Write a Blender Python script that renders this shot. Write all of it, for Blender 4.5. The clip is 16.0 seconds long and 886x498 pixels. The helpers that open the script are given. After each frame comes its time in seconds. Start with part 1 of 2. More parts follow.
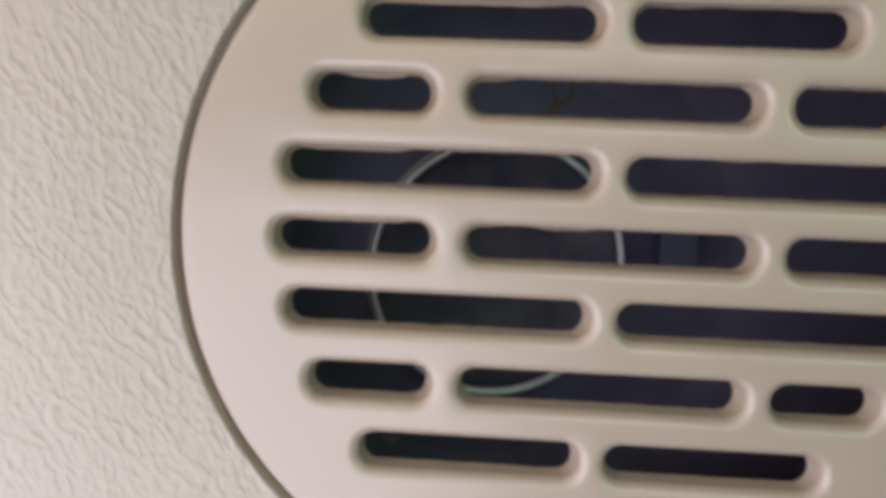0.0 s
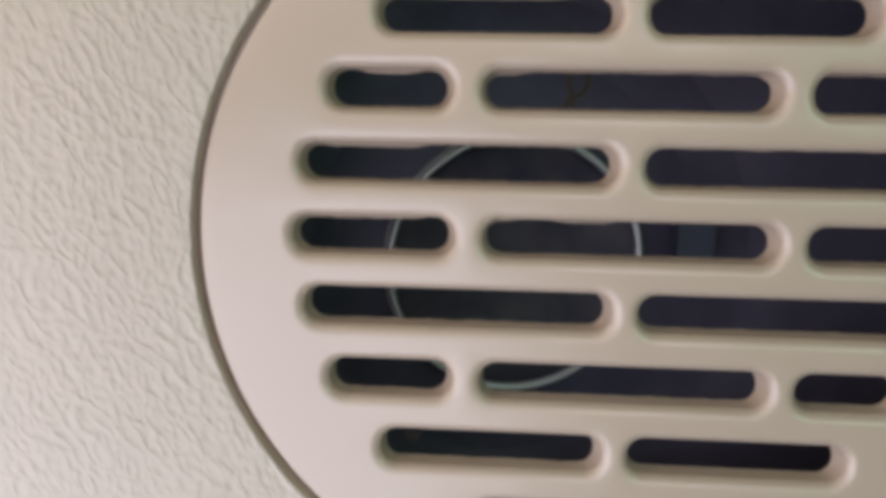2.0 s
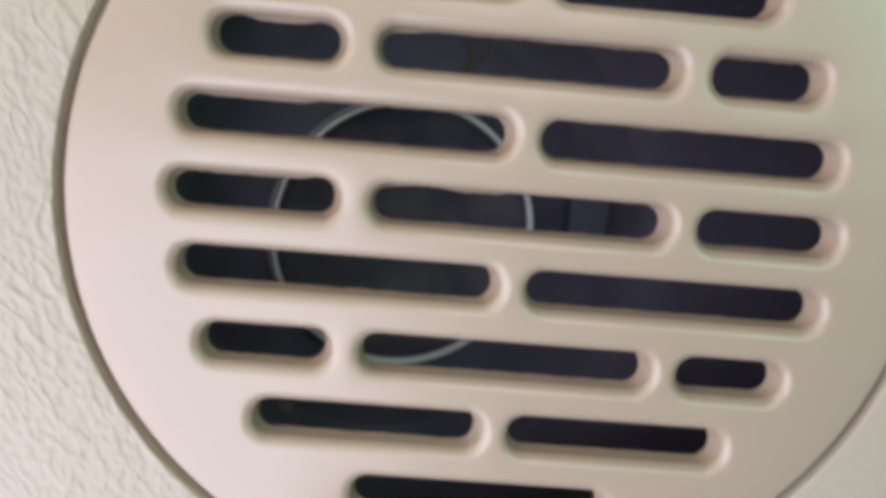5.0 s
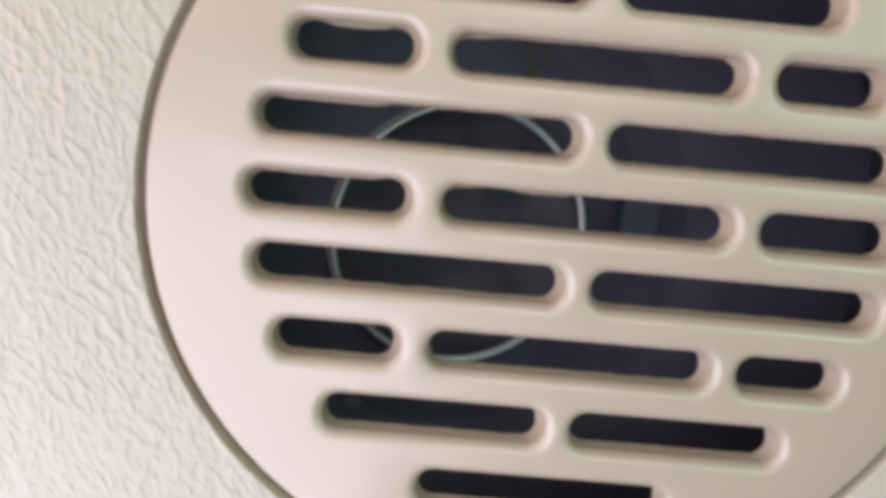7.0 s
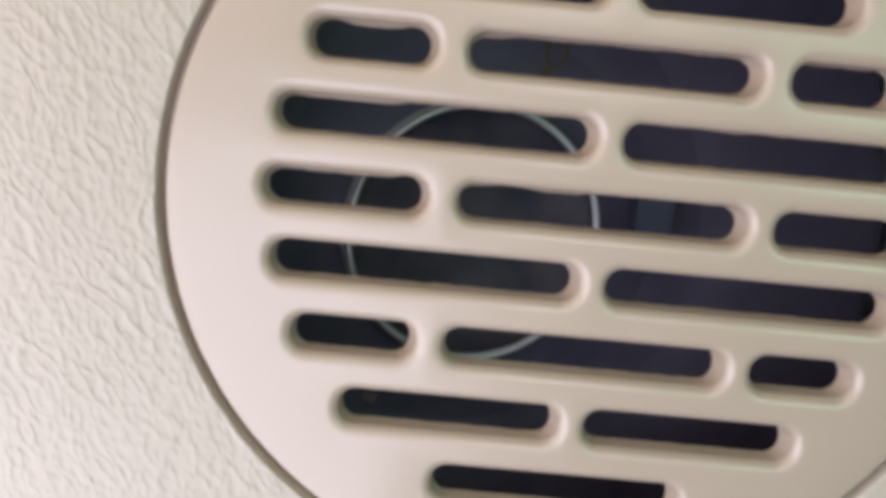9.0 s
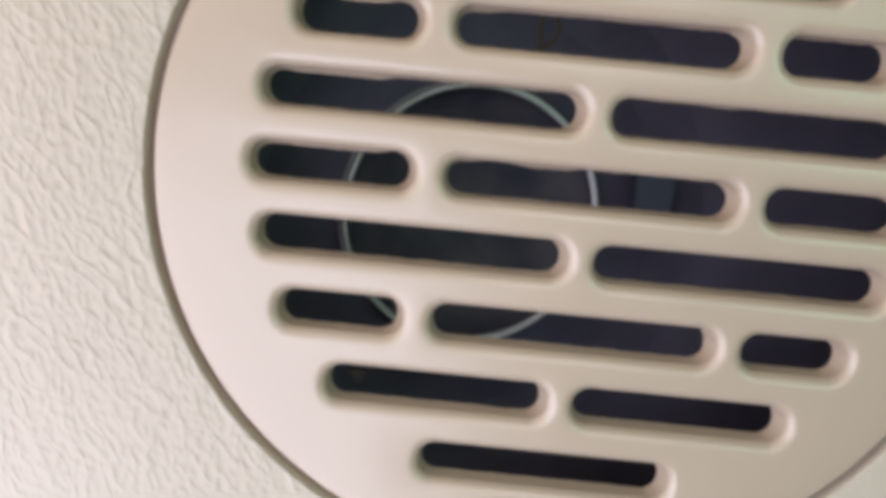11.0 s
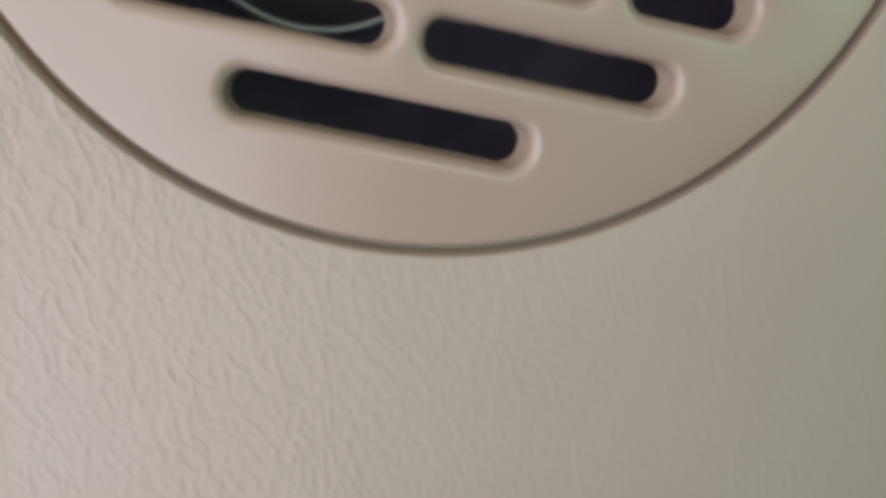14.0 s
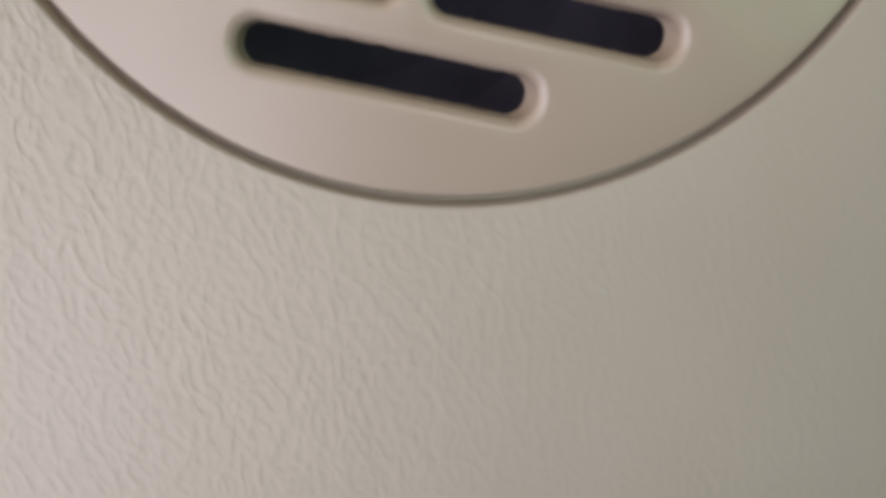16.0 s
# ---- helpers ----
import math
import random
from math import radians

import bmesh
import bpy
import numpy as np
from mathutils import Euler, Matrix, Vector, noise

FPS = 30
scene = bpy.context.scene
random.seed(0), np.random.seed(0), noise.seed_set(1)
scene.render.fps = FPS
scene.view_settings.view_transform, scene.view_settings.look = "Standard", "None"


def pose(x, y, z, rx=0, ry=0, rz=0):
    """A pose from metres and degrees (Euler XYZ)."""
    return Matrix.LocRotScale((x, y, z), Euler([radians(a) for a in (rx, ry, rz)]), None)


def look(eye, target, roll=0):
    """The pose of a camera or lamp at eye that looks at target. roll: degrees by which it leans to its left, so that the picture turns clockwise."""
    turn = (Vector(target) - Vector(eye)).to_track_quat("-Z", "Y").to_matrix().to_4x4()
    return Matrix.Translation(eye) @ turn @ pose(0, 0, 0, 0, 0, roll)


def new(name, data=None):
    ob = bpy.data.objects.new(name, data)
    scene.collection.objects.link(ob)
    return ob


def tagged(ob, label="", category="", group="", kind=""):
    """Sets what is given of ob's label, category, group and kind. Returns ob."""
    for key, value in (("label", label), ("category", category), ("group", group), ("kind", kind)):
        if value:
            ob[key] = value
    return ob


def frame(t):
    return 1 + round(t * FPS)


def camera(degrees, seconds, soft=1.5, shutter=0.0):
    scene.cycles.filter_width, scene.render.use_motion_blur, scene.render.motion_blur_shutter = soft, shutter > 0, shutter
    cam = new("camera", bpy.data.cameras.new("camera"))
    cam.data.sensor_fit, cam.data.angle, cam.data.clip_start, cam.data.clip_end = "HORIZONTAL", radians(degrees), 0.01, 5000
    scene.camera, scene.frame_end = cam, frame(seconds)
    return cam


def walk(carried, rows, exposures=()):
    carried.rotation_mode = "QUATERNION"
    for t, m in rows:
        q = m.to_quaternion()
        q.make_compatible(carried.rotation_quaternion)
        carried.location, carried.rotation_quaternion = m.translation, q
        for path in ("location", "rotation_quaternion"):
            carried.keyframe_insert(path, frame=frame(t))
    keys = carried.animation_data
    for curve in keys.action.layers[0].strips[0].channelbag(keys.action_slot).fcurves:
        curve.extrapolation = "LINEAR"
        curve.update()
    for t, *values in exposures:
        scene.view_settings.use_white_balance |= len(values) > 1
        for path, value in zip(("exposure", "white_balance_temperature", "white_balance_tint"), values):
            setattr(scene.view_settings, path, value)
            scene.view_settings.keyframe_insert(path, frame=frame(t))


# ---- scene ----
# A round beige loudspeaker grille in a grained vinyl trim panel, filmed from a hand's width away.
cam = camera(51.0, 16.0, soft=4.9, shutter=0.5)
PATH = [
    (0.0, pose(-0.01242, -0.11818, 1.22053, 79.876, -1.936, 3.898)),
    (0.5, pose(-0.01125, -0.11824, 1.22092, 79.714, -1.527, 4.519)),
    (1.0, pose(-0.01269, -0.11883, 1.22100, 79.964, -1.404, 4.198)),
    (1.5, pose(-0.01361, -0.11845, 1.22052, 79.916, -1.288, 3.847)),
    (2.0, pose(-0.01346, -0.11817, 1.22003, 79.777, -0.841, 4.401)),
    (2.5, pose(-0.01554, -0.11614, 1.21906, 78.704, -1.155, 4.373)),
    (3.0, pose(-0.01820, -0.11635, 1.22221, 79.762, -2.517, 1.309)),
    (3.5, pose(-0.01340, -0.11226, 1.21902, 79.326, -4.658, -1.479)),
    (3.7, pose(-0.01122, -0.11227, 1.21908, 79.137, -4.849, -1.655)),
    (5.8, pose(-0.01618, -0.11481, 1.21592, 78.859, -5.213, -0.936)),
    (6.0, pose(-0.01776, -0.11517, 1.21577, 79.046, -5.427, -0.862)),
    (6.5, pose(-0.01885, -0.11570, 1.21670, 78.967, -5.360, -0.754)),
    (7.0, pose(-0.01970, -0.11641, 1.21685, 79.020, -5.234, -0.620)),
    (7.5, pose(-0.02071, -0.11695, 1.21552, 79.291, -5.417, -0.588)),
    (8.0, pose(-0.02111, -0.11723, 1.21605, 78.674, -5.358, -0.018)),
    (8.5, pose(-0.01943, -0.11718, 1.21667, 78.902, -5.330, 0.125)),
    (8.7, pose(-0.02028, -0.11774, 1.21666, 79.025, -5.375, 0.077)),
    (10.8, pose(-0.01542, -0.11695, 1.21273, 79.086, -5.390, 2.012)),
    (11.0, pose(-0.01469, -0.11774, 1.21363, 78.954, -5.311, 1.851)),
    (11.5, pose(-0.01052, -0.11299, 1.20443, 78.665, -5.529, 0.964)),
    (12.0, pose(-0.00693, -0.10325, 1.18350, 79.061, -8.513, -3.008)),
    (12.5, pose(-0.00351, -0.10224, 1.17409, 79.445, -10.711, -4.403)),
    (13.0, pose(-0.00508, -0.10287, 1.17373, 79.055, -10.921, -5.156)),
    (13.5, pose(-0.00153, -0.10134, 1.16929, 78.772, -11.207, -4.042)),
    (14.0, pose(-0.00570, -0.10117, 1.17362, 75.882, -12.108, -5.599)),
    (14.5, pose(-0.00288, -0.10155, 1.16939, 77.399, -11.737, -4.869)),
    (15.0, pose(-0.00597, -0.10228, 1.17117, 75.857, -12.440, -6.536)),
    (15.5, pose(-0.00404, -0.10255, 1.17012, 76.065, -11.967, -5.571)),
    (16.0, pose(-0.00292, -0.10466, 1.16873, 75.728, -12.015, -4.001)),
    ]
EXPOSURES = [(0.0, -0.15, 6410, 10), (1.5, -0.11, 6410, 10), (2.0, -0.16, 6410, 10), (2.5, -0.29, 6410, 10), (3.0, -0.08, 6500, 10), (3.5, -0.06, 6500, 10),
             (6.0, 0.21, 6300, 10), (7.0, 0.24, 6300, 10), (8.5, 0.18, 6300, 10), (11.0, 0.15, 6410, 10), (11.5, 0.10, 6410, 10),
             (12.0, -0.24, 6500, 10), (12.5, -0.45, 6630, 10), (14.0, -0.50, 6630, 10), (15.0, -0.53, 6630, 10), (16.0, -0.46, 6630, 10)]
walk(cam, PATH, EXPOSURES)

# ---- world and light ----
world = bpy.data.worlds.new("world")
scene.world = world
world.use_nodes = True
sky = world.node_tree.nodes.new("ShaderNodeTexSky")
sky.sky_type, sky.sun_disc = "NISHITA", False
sky.sun_elevation, sky.sun_rotation = radians(35), radians(-100)
backg = world.node_tree.nodes["Background"]
backg.inputs["Strength"].default_value = 0.06
world.node_tree.links.new(sky.outputs["Color"], backg.inputs["Color"])

CZ = 1.2                      # height of the grille's centre


def area_light(name, eye, target, width, height, watts, colour):
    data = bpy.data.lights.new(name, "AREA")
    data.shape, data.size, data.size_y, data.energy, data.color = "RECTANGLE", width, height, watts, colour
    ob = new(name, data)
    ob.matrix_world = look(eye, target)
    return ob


area_light("low_window_daylight", (-0.205, -0.121, 1.075), (-0.205 + 0.259, -0.121 + 0.966, 1.12), 0.39, 0.24, 0.82, (0.922, 0.905, 1.10))
area_light("high_window_daylight", (-0.205, -0.121, 1.335), (-0.205 + 0.259, -0.121 + 0.966, 1.30), 0.39, 0.20, 0.26, (1.18, 0.90, 0.70))
area_light("far_window_daylight", (0.245, -0.335, 1.30), (0.04, -0.02, 1.15), 0.16, 0.22, 0.31, (0.51, 1.0, 0.68))
# added unseen fill lamp behind the camera, brightens the inside of the slots
area_light("rear_fill_light", (0.07, -0.535, 1.43), (0.0, 0.0, 1.2), 0.12, 0.42, 0.43, (1.02, 0.95, 0.96))


# ---- materials ----
def material(name, colour, rough=0.5, metal=0.0, spec=0.5):
    m = bpy.data.materials.new(name)
    m.use_nodes = True
    b = m.node_tree.nodes["Principled BSDF"]
    b.inputs["Base Color"].default_value = (*colour, 1)
    b.inputs["Roughness"].default_value = rough
    b.inputs["Metallic"].default_value = metal
    b.inputs["Specular IOR Level"].default_value = spec
    return m


def node(m, kind, **values):
    n = m.node_tree.nodes.new(kind)
    for key, value in values.items():
        n.inputs[key].default_value = value
    return n


def link(m, a, b):
    m.node_tree.links.new(a, b)


def maths(m, op, a, b=None):
    n = m.node_tree.nodes.new("ShaderNodeMath")
    n.operation = op
    for i, v in enumerate((a, b)):
        if v is None:
            continue
        if isinstance(v, (int, float)):
            n.inputs[i].default_value = v
        else:
            link(m, v, n.inputs[i])
    return n.outputs[0]


def mottle(m, coords, scale, low, high, detail=3.0):
    """Base colour that drifts between two close colours."""
    n = node(m, "ShaderNodeTexNoise", Scale=scale, Detail=detail)
    link(m, coords, n.inputs["Vector"])
    r = m.node_tree.nodes.new("ShaderNodeValToRGB")
    r.color_ramp.elements[0].position, r.color_ramp.elements[1].position = 0.3, 0.7
    r.color_ramp.elements[0].color, r.color_ramp.elements[1].color = (*low, 1), (*high, 1)
    link(m, n.outputs["Fac"], r.inputs["Fac"])
    link(m, r.outputs["Color"], m.node_tree.nodes["Principled BSDF"].inputs["Base Color"])


def grained_vinyl():
    """Moulded beige vinyl with a leather grain of branching wrinkles."""
    m = material("grained_vinyl", (0.56, 0.52, 0.46), 0.42, 0.0, 0.35)
    bsdf = m.node_tree.nodes["Principled BSDF"]
    co = m.node_tree.nodes.new("ShaderNodeTexCoord").outputs["Object"]
    warp = node(m, "ShaderNodeTexNoise", Scale=90.0, Detail=2.0)
    link(m, co, warp.inputs["Vector"])
    off = m.node_tree.nodes.new("ShaderNodeVectorMath")
    off.operation = "MULTIPLY_ADD"
    link(m, warp.outputs["Color"], off.inputs[0])
    off.inputs[1].default_value = (0.004, 0.004, 0.004)
    link(m, co, off.inputs[2])

    def ridges(scale, along, turn, width):
        mp = node(m, "ShaderNodeMapping", Rotation=(0, radians(turn), 0), Scale=(1.0, 1.0, along))
        mp.vector_type = "TEXTURE"
        link(m, off.outputs[0], mp.inputs["Vector"])
        n = node(m, "ShaderNodeTexNoise", Scale=scale, Detail=0.2, Roughness=0.4)
        link(m, mp.outputs["Vector"], n.inputs["Vector"])
        d = maths(m, "MULTIPLY", maths(m, "SUBTRACT", n.outputs["Fac"], 0.5), width)
        return maths(m, "DIVIDE", 1.0, maths(m, "ADD", 1.0, maths(m, "MULTIPLY", maths(m, "MULTIPLY", d, d), 4.0)))

    def swells(scale, along, turn):
        mp = node(m, "ShaderNodeMapping", Rotation=(0, radians(turn), 0), Scale=(1.0, 1.0, along))
        mp.vector_type = "TEXTURE"
        link(m, off.outputs[0], mp.inputs["Vector"])
        n = node(m, "ShaderNodeTexNoise", Scale=scale, Detail=0.2, Roughness=0.4)
        link(m, mp.outputs["Vector"], n.inputs["Vector"])
        return n.outputs["Fac"]

    a = ridges(640.0, 2.0, -26, 4.5)
    b = ridges(1050.0, 1.5, -8, 4.5)
    c = swells(1040.0, 1.55, -21)
    e = ridges(410.0, 3.0, -33, 9.5)
    hgt = maths(m, "ADD", maths(m, "ADD", maths(m, "MULTIPLY", a, 0.34), maths(m, "MULTIPLY", e, 0.48)), maths(m, "ADD", maths(m, "MULTIPLY", b, 0.13), maths(m, "MULTIPLY", c, 1.15)))
    # the moulded grain's bump gets shallower towards +x, with an uneven edge
    split = m.node_tree.nodes.new("ShaderNodeSeparateXYZ")
    link(m, off.outputs[0], split.inputs[0])
    patch = node(m, "ShaderNodeTexNoise", Scale=14.0, Detail=2.0)
    link(m, co, patch.inputs["Vector"])
    fade = node(m, "ShaderNodeMapRange")
    fade.interpolation_type = "SMOOTHSTEP"
    for key, value in (("From Min", -0.075), ("From Max", 0.045), ("To Min", 1.0), ("To Max", 0.22)):
        fade.inputs[key].default_value = value
    link(m, maths(m, "ADD", split.outputs[0], maths(m, "MULTIPLY", maths(m, "SUBTRACT", patch.outputs["Fac"], 0.5), 0.06)), fade.inputs["Value"])
    bump = node(m, "ShaderNodeBump", Strength=1.0, Distance=0.00021)
    link(m, maths(m, "MULTIPLY", hgt, fade.outputs["Result"]), bump.inputs["Height"])
    link(m, bump.outputs["Normal"], bsdf.inputs["Normal"])
    mottle(m, co, 25.0, (0.572, 0.503, 0.406), (0.608, 0.538, 0.441))
    return m


def smooth_plastic():
    """Satin beige moulded plastic of the grille."""
    m = material("beige_plastic", (0.6, 0.55, 0.48), 0.28, 0.0, 1.0)
    bsdf = m.node_tree.nodes["Principled BSDF"]
    co = m.node_tree.nodes.new("ShaderNodeTexCoord").outputs["Object"]
    fine = node(m, "ShaderNodeTexNoise", Scale=1800.0, Detail=2.0)
    link(m, co, fine.inputs["Vector"])
    wave = node(m, "ShaderNodeTexNoise", Scale=60.0, Detail=1.0)
    link(m, co, wave.inputs["Vector"])
    hgt = maths(m, "ADD", maths(m, "MULTIPLY", fine.outputs["Fac"], 0.00002), maths(m, "MULTIPLY", wave.outputs["Fac"], 0.00012))
    bump = node(m, "ShaderNodeBump", Strength=1.0, Distance=1.0)
    link(m, hgt, bump.inputs["Height"])
    link(m, bump.outputs["Normal"], bsdf.inputs["Normal"])
    mottle(m, co, 30.0, (0.522, 0.423, 0.320), (0.554, 0.451, 0.346))
    return m


VINYL = grained_vinyl()
PLASTIC = smooth_plastic()
# pale so that the unseen cup throws light back onto the driver
HOUSING_BOUNCE = material("housing_bounce_grey", (0.58, 0.59, 0.68), 0.5)
CONE = material("black_paper", (0.010, 0.010, 0.014), 0.6)
RINGMAT = material("polished_ring_metal", (0.97, 0.96, 0.98), 0.28, 0.40, 1.0)
SKIRT = material("grey_skirt_plastic", (0.96, 0.95, 0.97), 0.22, 0.0, 1.0)
TAB = material("blue_grey_plastic", (0.085, 0.10, 0.145), 0.5)
GLUE = material("amber_lacquer", (0.10, 0.078, 0.048), 0.45)
SCRAP = material("brown_flash", (0.012, 0.010, 0.007), 0.9)
LINT = material("pale_lint", (0.57, 0.53, 0.45), 0.9)
CAP = material("black_cloth", (0.06, 0.06, 0.09), 0.6)
mottle(CAP, CAP.node_tree.nodes.new("ShaderNodeTexCoord").outputs["Object"], 130.0, (0.050, 0.050, 0.078), (0.112, 0.104, 0.122))
# tones lifted above the cone's to make up for light lost further out
BASKET_LIFT = material("basket_lifted_tone", (0.22, 0.22, 0.27), 0.6)
mottle(BASKET_LIFT, BASKET_LIFT.node_tree.nodes.new("ShaderNodeTexCoord").outputs["Object"], 110.0, (0.162, 0.157, 0.222), (0.200, 0.193, 0.264))
SURROUND_LIFT = material("surround_lifted_tone", (0.13, 0.13, 0.18), 0.7)
mottle(SURROUND_LIFT, SURROUND_LIFT.node_tree.nodes.new("ShaderNodeTexCoord").outputs["Object"], 120.0, (0.138, 0.133, 0.190), (0.172, 0.166, 0.232))
CABIN = material("cabin_lining", (0.45, 0.43, 0.40), 0.9)
mottle(CABIN, CABIN.node_tree.nodes.new("ShaderNodeTexCoord").outputs["Object"], 12.0, (0.10, 0.095, 0.088), (0.14, 0.132, 0.122))
mottle(CONE, CONE.node_tree.nodes.new("ShaderNodeTexCoord").outputs["Object"], 95.0, (0.124, 0.116, 0.178), (0.158, 0.148, 0.216))


# ---- mesh helpers ----
def part(name, bm, mat, parent=None, label="", smooth=True):
    bmesh.ops.recalc_face_normals(bm, faces=bm.faces[:])
    me = bpy.data.meshes.new(name)
    bm.to_mesh(me)
    bm.free()
    me.materials.append(mat)
    for p in me.polygons:
        p.use_smooth = smooth
    if smooth:
        me.set_sharp_from_angle(angle=radians(38))
    ob = new(name, me)
    ob.parent = parent
    if label:
        ob["label"] = label
    return ob


def bridge(bm, a, b):
    n = len(a)
    for i in range(n):
        bm.faces.new((a[i], a[(i + 1) % n], b[(i + 1) % n], b[i]))


def loop(bm, pts):
    return [bm.verts.new(p) for p in pts]


def edges_of(bm, vs):
    out = []
    for i, v in enumerate(vs):
        w = vs[(i + 1) % len(vs)]
        e = bm.edges.get((v, w))
        out.append(e or bm.edges.new((v, w)))
    return out


def circle(r, depth, n=192, squash=0.0):
    """A ring of points on the panel's plane, lower than wide by squash; depth runs into the wall (+y)."""
    ox, oz = OUTLINE if squash else (0.0, 0.0)
    return [(ox + r * math.cos(2 * math.pi * i / n), depth, oz + (r - squash) * math.sin(2 * math.pi * i / n)) for i in range(n)]


SQUASH = 0.0021               # the grille's outline is a little lower than wide
OUTLINE = (-0.0006, -0.0004)  # its centre, beside that of the slots


def lathe(bm, profile, n=96, closed=False, squash=0.0):
    loops = [loop(bm, circle(r, d, n, squash)) for r, d in profile]
    for a, b in zip(loops, loops[1:]):
        bridge(bm, a, b)
    if closed:
        bridge(bm, loops[-1], loops[0])
    return loops


def slot_outline(x0, x1, z, half, grow, depth, rough=0.0, seed=0.0, inset=(0.0, 0.0), hang=0.0):
    """A rounded slot from x0 to x1 at height z, grown by a margin; all outlines have the same number of points."""
    rc = half * 0.92 + grow
    h = half + grow
    a, b = x0 - grow + inset[0], x1 + grow - inset[1]
    pts = []
    for cx, cz, t0 in ((b - rc, z + h - rc, 90), (a + rc, z + h - rc, 180), (a + rc, z - h + rc, 270), (b - rc, z - h + rc, 360)):
        for k in range(9):
            t = radians(t0 - 90 + k * 90 / 8)
            pts.append((cx + rc * math.cos(t), cz + rc * math.sin(t)))
        if t0 in (90, 270):
            s0, s1 = (b - rc, a + rc) if t0 == 90 else (a + rc, b - rc)
            zz = z + h if t0 == 90 else z - h
            for k in range(1, 64):
                pts.append((s0 + (s1 - s0) * k / 64, zz))
    out = []
    for x, zz in pts:
        if rough:
            w = noise.noise(Vector((x * 260, zz * 260, seed))) * rough * 0.6 + noise.noise(Vector((x * 1100, zz * 900, seed + 7))) * rough * 0.8
            zz += w * (0.5 if zz > z else -0.4)
            if zz > z:
                sag = noise.noise(Vector((x * 85, 3.1, seed * 1.7)))
                zz -= hang * (0.35 + min(max(sag * 5, 0.0), 1.0)) * (zz - z) / half
        out.append((x, depth, zz))
    return out


# ---- setting ----
def trim_panel():
    """The grained wall panel with its stepped round opening, and a plain back."""
    bm = bmesh.new()
    R0 = 0.0551
    prof = [(R0 + 0.0003, 0.0), (R0 + 0.00015, 0.00004), (R0 + 0.00005, 0.00012), (R0, 0.00025), (R0 - 0.00008, 0.0036), (0.05390, 0.0036), (0.05386, 0.0046), (0.0500, 0.0046), (0.0500, 0.0078)]
    n = 192
    loops = lathe(bm, prof, n, squash=SQUASH)
    ring = loop(bm, circle(0.10, 0.0, n, SQUASH))
    bridge(bm, ring, loops[0])
    ringb = loop(bm, circle(0.10, 0.0078, n, SQUASH))
    bridge(bm, loops[-1], ringb)
    for r, y in ((ring, 0.0), (ringb, 0.0078)):
        corners = loop(bm, [(0.30, y, 0.75), (-0.70, y, 0.75), (-0.70, y, -1.2), (0.30, y, -1.2)])
        edges = edges_of(bm, corners) + edges_of(bm, r)
        bmesh.ops.triangle_fill(bm, use_beauty=True, edges=edges)
    ob = part("wall_north", bm, VINYL)
    ob.location = (0, 0, CZ)
    tagged(ob, "beige leather-grained vinyl trim panel with a round opening", "wall", kind="structure")
    return ob


trim_panel()


def box(name, x0, x1, y0, y1, z0, z1, mat, label, category, hole=None):
    """A slab; hole is (a0, a1, b0, b1) through its thin x direction, in y and z."""
    bm = bmesh.new()
    if hole is None:
        bmesh.ops.create_cube(bm, size=1.0)
        bmesh.ops.scale(bm, vec=(x1 - x0, y1 - y0, z1 - z0), verts=bm.verts)
        bmesh.ops.translate(bm, vec=((x0 + x1) / 2, (y0 + y1) / 2, (z0 + z1) / 2), verts=bm.verts)
    else:
        a0, a1, b0, b1 = hole
        sides = []
        for x in (x0, x1):
            sides.append((loop(bm, [(x, y0, z0), (x, y1, z0), (x, y1, z1), (x, y0, z1)]), loop(bm, [(x, a0, b0), (x, a1, b0), (x, a1, b1), (x, a0, b1)])))
        for outer, inner in sides:
            bridge(bm, outer, inner)
        bridge(bm, sides[0][0], sides[1][0])
        bridge(bm, sides[0][1], sides[1][1])
    ob = part(name, bm, mat, smooth=False)
    tagged(ob, label, category, kind="structure")
    return ob


SLANT = pose(-0.680, 0.0, 0.0, 0, 0, 75.0)
box("wall_west", -0.04, 0.0, -0.704, 0.0, 0.0, 1.95, CABIN, "plain dark cabin side, slanting, with a window opening", "wall", (-0.698, -0.285, 0.945, 1.445)).matrix_world = SLANT
box("wall_southwest", -0.042, -0.002, -0.584, -0.200, 0.0, 1.95, CABIN, "plain dark cabin lining beside the added rear fill lamp", "wall")
box("wall_east", 0.26, 0.30, -0.544, 0.0, 0.0, 1.95, CABIN, "plain dark cabin side with a window opening", "wall", (-0.46, -0.23, 1.18, 1.51))
# opening made only to seat the added rear fill lamp
rear = box("wall_south", 0.0, 0.04, 0.0, 0.30, 0.0, 1.95, CABIN, "unseen dark cabin lining with an opening for the added fill lamp", "wall", (0.165, 0.295, 1.19, 1.67))
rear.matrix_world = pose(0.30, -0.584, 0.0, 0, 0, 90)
box("floor", -0.70, 0.30, -0.60, 0.006, -0.04, 0.0, CABIN, "plain dark cabin floor", "floor")
box("ceiling", -0.70, 0.30, -0.60, 0.006, 1.95, 1.99, CABIN, "plain dark cabin headlining", "ceiling")


# ---- grille ----
PITCH, HALF, FILLET, THICK = 0.00951, 0.0025, 0.0016, 0.0039
SLOT_X = 0.000994             # metres a unit of the slots' ends
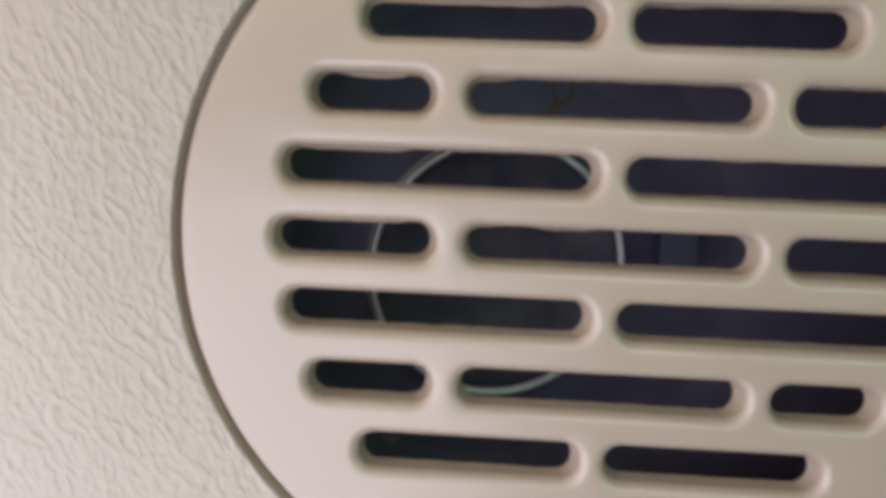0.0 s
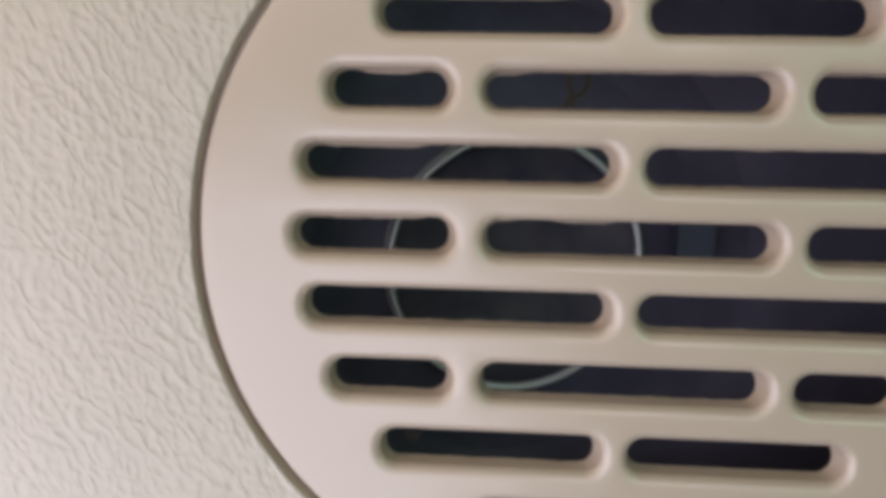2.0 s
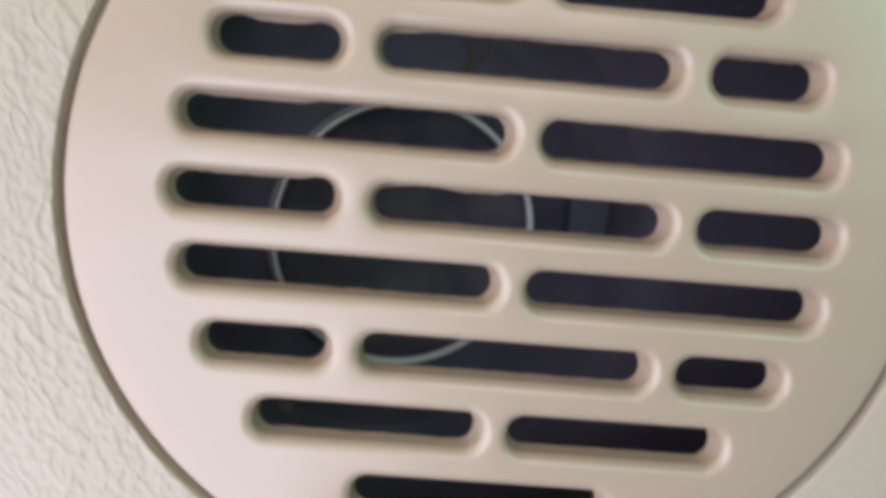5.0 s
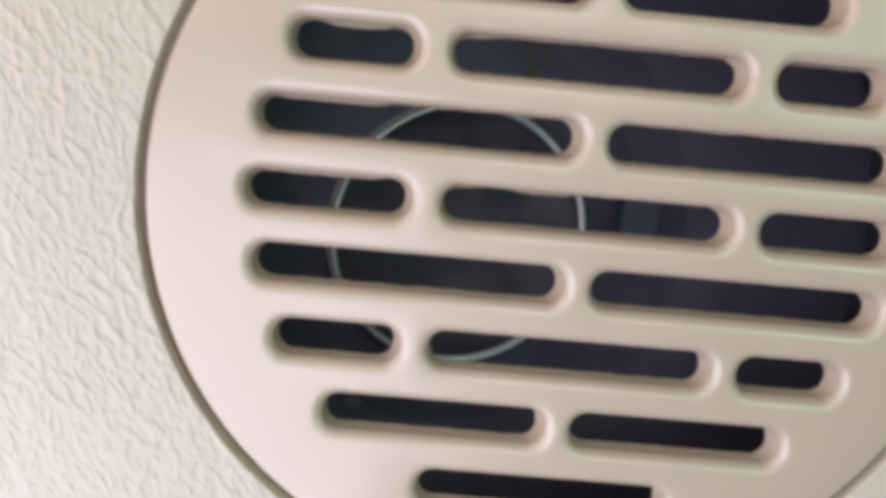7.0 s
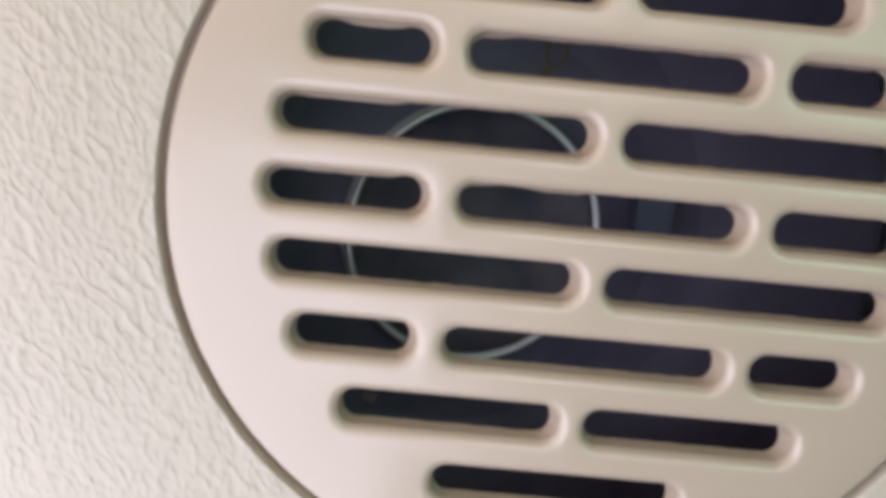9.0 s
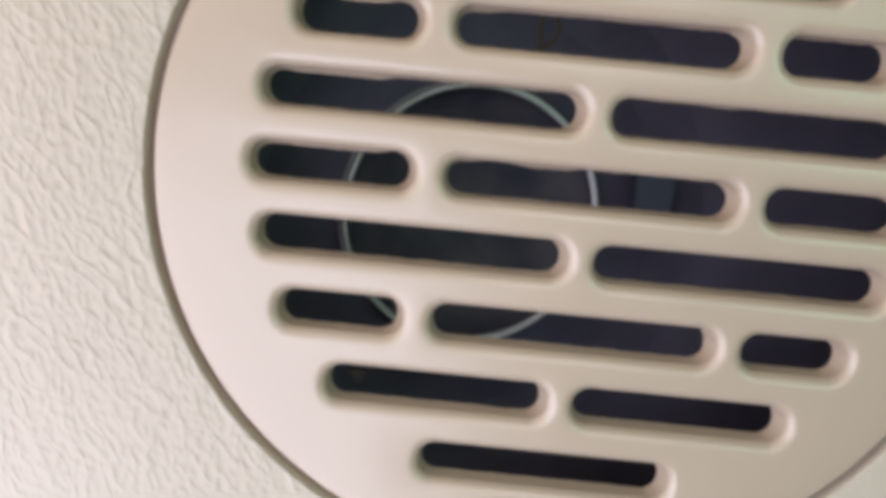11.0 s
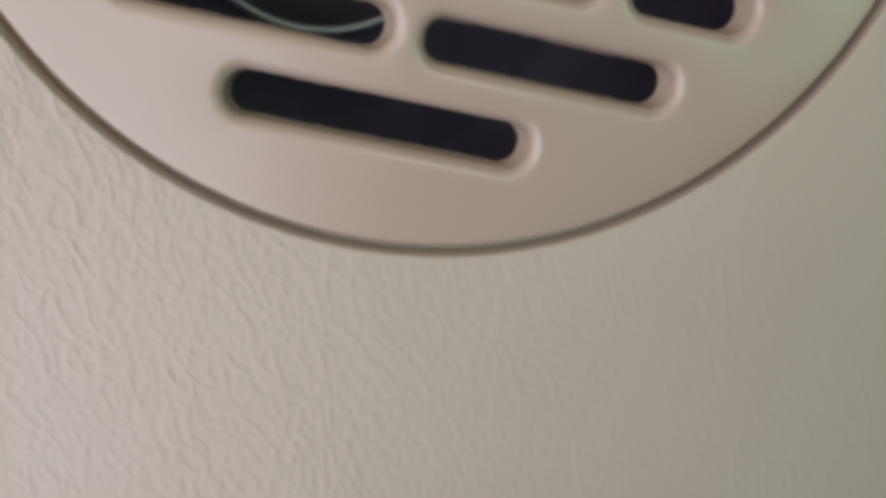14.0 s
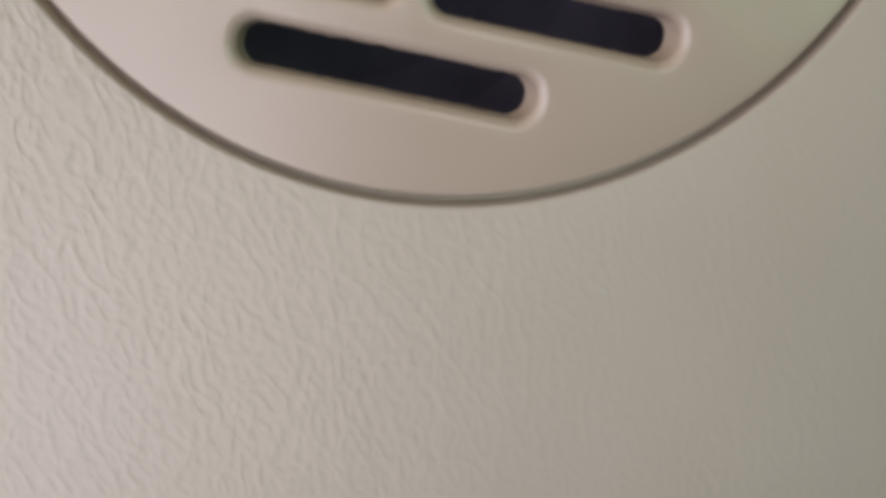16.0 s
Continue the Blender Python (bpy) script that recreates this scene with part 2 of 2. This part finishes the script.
# each row from the top: its step from the middle row, and the slots' ends in units of SLOT_X
ROWS = [
    (4, [(-16.8, 17.0)]),
    (3, [(-30.6, -0.7), (3.4, 30.6)]),
    (2, [(-37.2, -21.6), (-17.1, 19.7), (24.0, 37.6)]),
    (1, [(-40.9, -0.2), (3.8, 41.0)]),
    (0, [(-42.0, -21.1), (-16.7, 20.7), (24.8, 42.3)]),
    (-1, [(-40.5, -0.2), (3.8, 41.5)]),
    (-2, [(-37.2, -21.1), (-16.8, 20.6), (24.6, 38.0)]),
    (-3, [(-30.1, -0.7), (3.3, 31.4)]),
    (-4, [(-16.7, 16.9)]),
]


def speaker_grille():
    grille = new("speaker_grille")
    grille.location = (0, 0, CZ)
    tagged(grille, "round beige plastic loudspeaker grille with staggered rounded slots", "speaker grille")
    seam = 0.0514
    # the rounded lip round the plate
    bm = bmesh.new()
    lip = [(seam, 0.0), (0.0533, 0.0)]
    lip += [(0.05343 + 0.00028 * math.sin(radians(a)), 0.00002 + 0.00028 * (1 - math.cos(radians(a)))) for a in (6, 14, 24, 35, 47, 60, 74, 90)]
    lip += [(0.05371, 0.00456), (seam, 0.00456)]
    lathe(bm, lip, 192, squash=SQUASH)
    part("rim", bm, PLASTIC, grille, "smooth rounded beige edge")
    bm = bmesh.new()
    loops = lathe(bm, [(seam, 0.0), (seam, 0.00294), (0.0490, 0.00294), (0.0490, THICK)], 192, squash=SQUASH)
    front_edges, back_edges = edges_of(bm, loops[0]), edges_of(bm, loops[-1])
    k = 0
    for step, slots in ROWS:
        for x0, x1 in slots:
            k += 1
            z = step * PITCH + {-4: -0.0006, -3: -0.0004, -2: -0.0002}.get(step, 0.0001)
            levels = []
            for a in (0, 12, 25, 38, 52, 66, 80, 90):
                levels.append((FILLET * (1 - math.sin(radians(a))), FILLET * (1 - math.cos(radians(a))), 0.0, (0.0, 0.0)))
            levels.append((-0.00005, 0.0028, 0.00003, (0.00005, 0.00030)))
            levels.append((-0.00016, THICK, 0.00034, (0.00012, 0.00065)))
            hang = 0.00042 if step >= 0 and x0 < 0 else 0.00012
            rings = [loop(bm, slot_outline(SLOT_X * (x0 - 0.4), SLOT_X * x1, z, HALF, g, d, rough, k, inset, hang if d == THICK else 0.0)) for g, d, rough, inset in levels]
            for a, b in zip(rings, rings[1:]):
                bridge(bm, a, b)
            front_edges += edges_of(bm, rings[0])
            back_edges += edges_of(bm, rings[-1])
    bmesh.ops.triangle_fill(bm, use_beauty=True, edges=front_edges)
    bmesh.ops.triangle_fill(bm, use_beauty=True, edges=back_edges)
    part("face_plate", bm, PLASTIC, grille, "satin beige plate pierced by slots")
    # a torn scrap of moulding flash that clings to the plate's back
    bm = bmesh.new()
    front = loop(bm, [(-0.0279, THICK + 0.0002, -0.0280), (-0.0252, THICK + 0.0002, -0.0280), (-0.0262, THICK + 0.0014, -0.0305), (-0.0272, THICK + 0.0014, -0.0300)])
    back = loop(bm, [(-0.0279, THICK + 0.0006, -0.0280), (-0.0252, THICK + 0.0006, -0.0280), (-0.0262, THICK + 0.0018, -0.0305), (-0.0272, THICK + 0.0018, -0.0300)])
    bm.faces.new(front)
    bm.faces.new(back)
    bridge(bm, front, back)
    part("flash_scrap", bm, SCRAP, grille, "small torn brown scrap behind a slot", smooth=False)
    return grille


speaker_grille()


# ---- what stands behind the slots ----
def loudspeaker():
    """A dark driver, set askew behind the grille, with a pale ring round its centre cap."""
    drv = new("loudspeaker")
    drv.location = (-0.0122, 0.0380, CZ - 0.01045)
    normal = Vector((0.257, -1.0, 0.005)).normalized()
    drv.rotation_mode = "QUATERNION"
    drv.rotation_quaternion = Vector((0, -1, 0)).rotation_difference(normal)
    tagged(drv, "black loudspeaker driver with a thin pale ring round its cap", "loudspeaker")
    # the driver's own axis is y, its ring's edge at y = 0
    r = 0.0219
    bm = bmesh.new()
    lathe(bm, [(r + 0.00010 + 0.00042 * math.cos(2 * math.pi * i / 20), 0.00028 * math.sin(2 * math.pi * i / 20)) for i in range(20)], 192, closed=True)
    ring = part("centre_ring", bm, RINGMAT, drv, "thin polished pale metal ring")
    bm = bmesh.new()
    lathe(bm, [(r + 0.00030, 0.0002), (r + 0.00050, 0.0010), (r + 0.00070, 0.0018), (r + 0.00092, 0.0021), (r + 0.00098, 0.0023), (r + 0.00095, 0.0034), (r - 0.0008, 0.0034), (r - 0.0004, 0.0005)], 160, closed=True)
    part("skirt", bm, SKIRT, ring, "glossy grey sloping skirt")
    bm = bmesh.new()
    loops = lathe(bm, [(r - 0.0006, 0.0006), (r - 0.0014, 0.0018), (r - 0.004, 0.0032), (r * 0.5, 0.0052), (r * 0.2, 0.0058), (0.001, 0.0059)], 96)
    bm.faces.new(loops[-1])
    part("dust_cap", bm, CAP, drv, "dark dished cap")
    bm = bmesh.new()
    lathe(bm, [(r + 0.0006, 0.0024), (r + 0.004, 0.0036), (0.0352, 0.0049), (0.0352, 0.016), (r + 0.0006, 0.016)], 96, closed=True)
    part("cone", bm, CONE, drv, "black paper cone")
    # lighter colour stands in for light the outer driver doesn't get
    bm = bmesh.new()
    lathe(bm, [(0.0350, 0.0050), (0.045, 0.0051), (0.045, 0.0158), (0.0350, 0.0158)], 96, closed=True)
    part("surround", bm, SURROUND_LIFT, drv, "blue-grey surround, colour lifted to even out the light")
    # lifted once more at the edge, where the slots let in least light
    bm = bmesh.new()
    lathe(bm, [(0.0448, 0.0052), (0.048, 0.0049), (0.062, 0.0026), (0.082, 0.0016), (0.082, 0.016), (0.0448, 0.0162)], 96, closed=True)
    part("basket", bm, BASKET_LIFT, drv, "blue-grey basket rim, colour lifted further to even out the light")
    return drv


loudspeaker()


def housing():
    # unseen cup, added to shut out light from behind and bounce it within
    bm = bmesh.new()
    loops = lathe(bm, [(0.106, 0.0080), (0.106, 0.100), (0.110, 0.100), (0.110, 0.0080)], 96, closed=True)
    a, b = loop(bm, circle(0.110, 0.1002, 96)), loop(bm, circle(0.110, 0.104, 96))
    bridge(bm, a, b)
    bm.faces.new(a)
    bm.faces.new(b)
    ob = part("housing_bounce_cup", bm, HOUSING_BOUNCE, smooth=False)
    ob.location = (0, 0, CZ)
    tagged(ob, "added unseen pale cup behind the panel that bounces light inside", "housing")


housing()


def tube(bm, pts, r, n=8):
    """A thin round lead along a line of points."""
    last = None
    for i, p in enumerate(pts):
        p = Vector(p)
        d = (Vector(pts[min(i + 1, len(pts) - 1)]) - Vector(pts[max(i - 1, 0)])).normalized()
        side = d.cross(Vector((0, 1, 0.01))).normalized()
        up = side.cross(d)
        ring = [bm.verts.new(p + r * (math.cos(2 * math.pi * k / n) * side + math.sin(2 * math.pi * k / n) * up)) for k in range(n)]
        if last:
            bridge(bm, last, ring)
        else:
            bm.faces.new(ring)
        last = ring
    bm.faces.new(last)


def lead_wire():
    """A curled amber lead hanging behind the plate."""
    bm = bmesh.new()
    pts = [(-0.0022, 0.0, -0.0062), (-0.0012, 0.0, -0.0036), (0.0, 0.0, -0.0010)]
    pts += [(0.0010 + 0.0014 * math.cos(radians(a)), 0.0006 * math.sin(radians(a * 0.5)), 0.0012 + 0.0022 * math.sin(radians(a))) for a in range(220, -130, -25)]
    pts += [(0.0002, 0.0006, -0.0030), (-0.0006, 0.0010, -0.0060)]
    tube(bm, pts, 0.00032)
    ob = part("lead_wire", bm, GLUE)
    ob.location = (-0.0054, 0.0197, CZ + 0.0193)
    tagged(ob, "thin curled amber wire hanging behind the grille slots", "wire")


lead_wire()


def terminal_block():
    bm = bmesh.new()
    bmesh.ops.create_cube(bm, size=1.0)
    bmesh.ops.scale(bm, vec=(0.0064, 0.006, 0.0125), verts=bm.verts)
    bmesh.ops.bevel(bm, geom=bm.edges[:], offset=0.0004, segments=2, affect="EDGES")
    ob = part("terminal_block", bm, TAB)
    ob.location = (0.0182, 0.0435, CZ - 0.0058)
    tagged(ob, "small blue-grey plastic terminal block beside the driver", "terminal block")


terminal_block()


def lint_fleck():
    """A pale crumb stuck to the vinyl under the grille."""
    bm = bmesh.new()
    bmesh.ops.create_icosphere(bm, subdivisions=3, radius=1.0)
    for v in bm.verts:
        v.co *= 1.0 + 0.5 * noise.noise(v.co * 1.7)
        v.co = Vector((v.co.x * 0.00045, v.co.y * 0.00007, v.co.z * 0.00032))
    ob = part("lint_fleck", bm, LINT)
    ob.matrix_world = pose(0.0303, -0.00003, CZ - 0.0588, 0, 35, 0)
    tagged(ob, "tiny pale crumb of lint stuck to the grained vinyl", "lint")


lint_fleck()
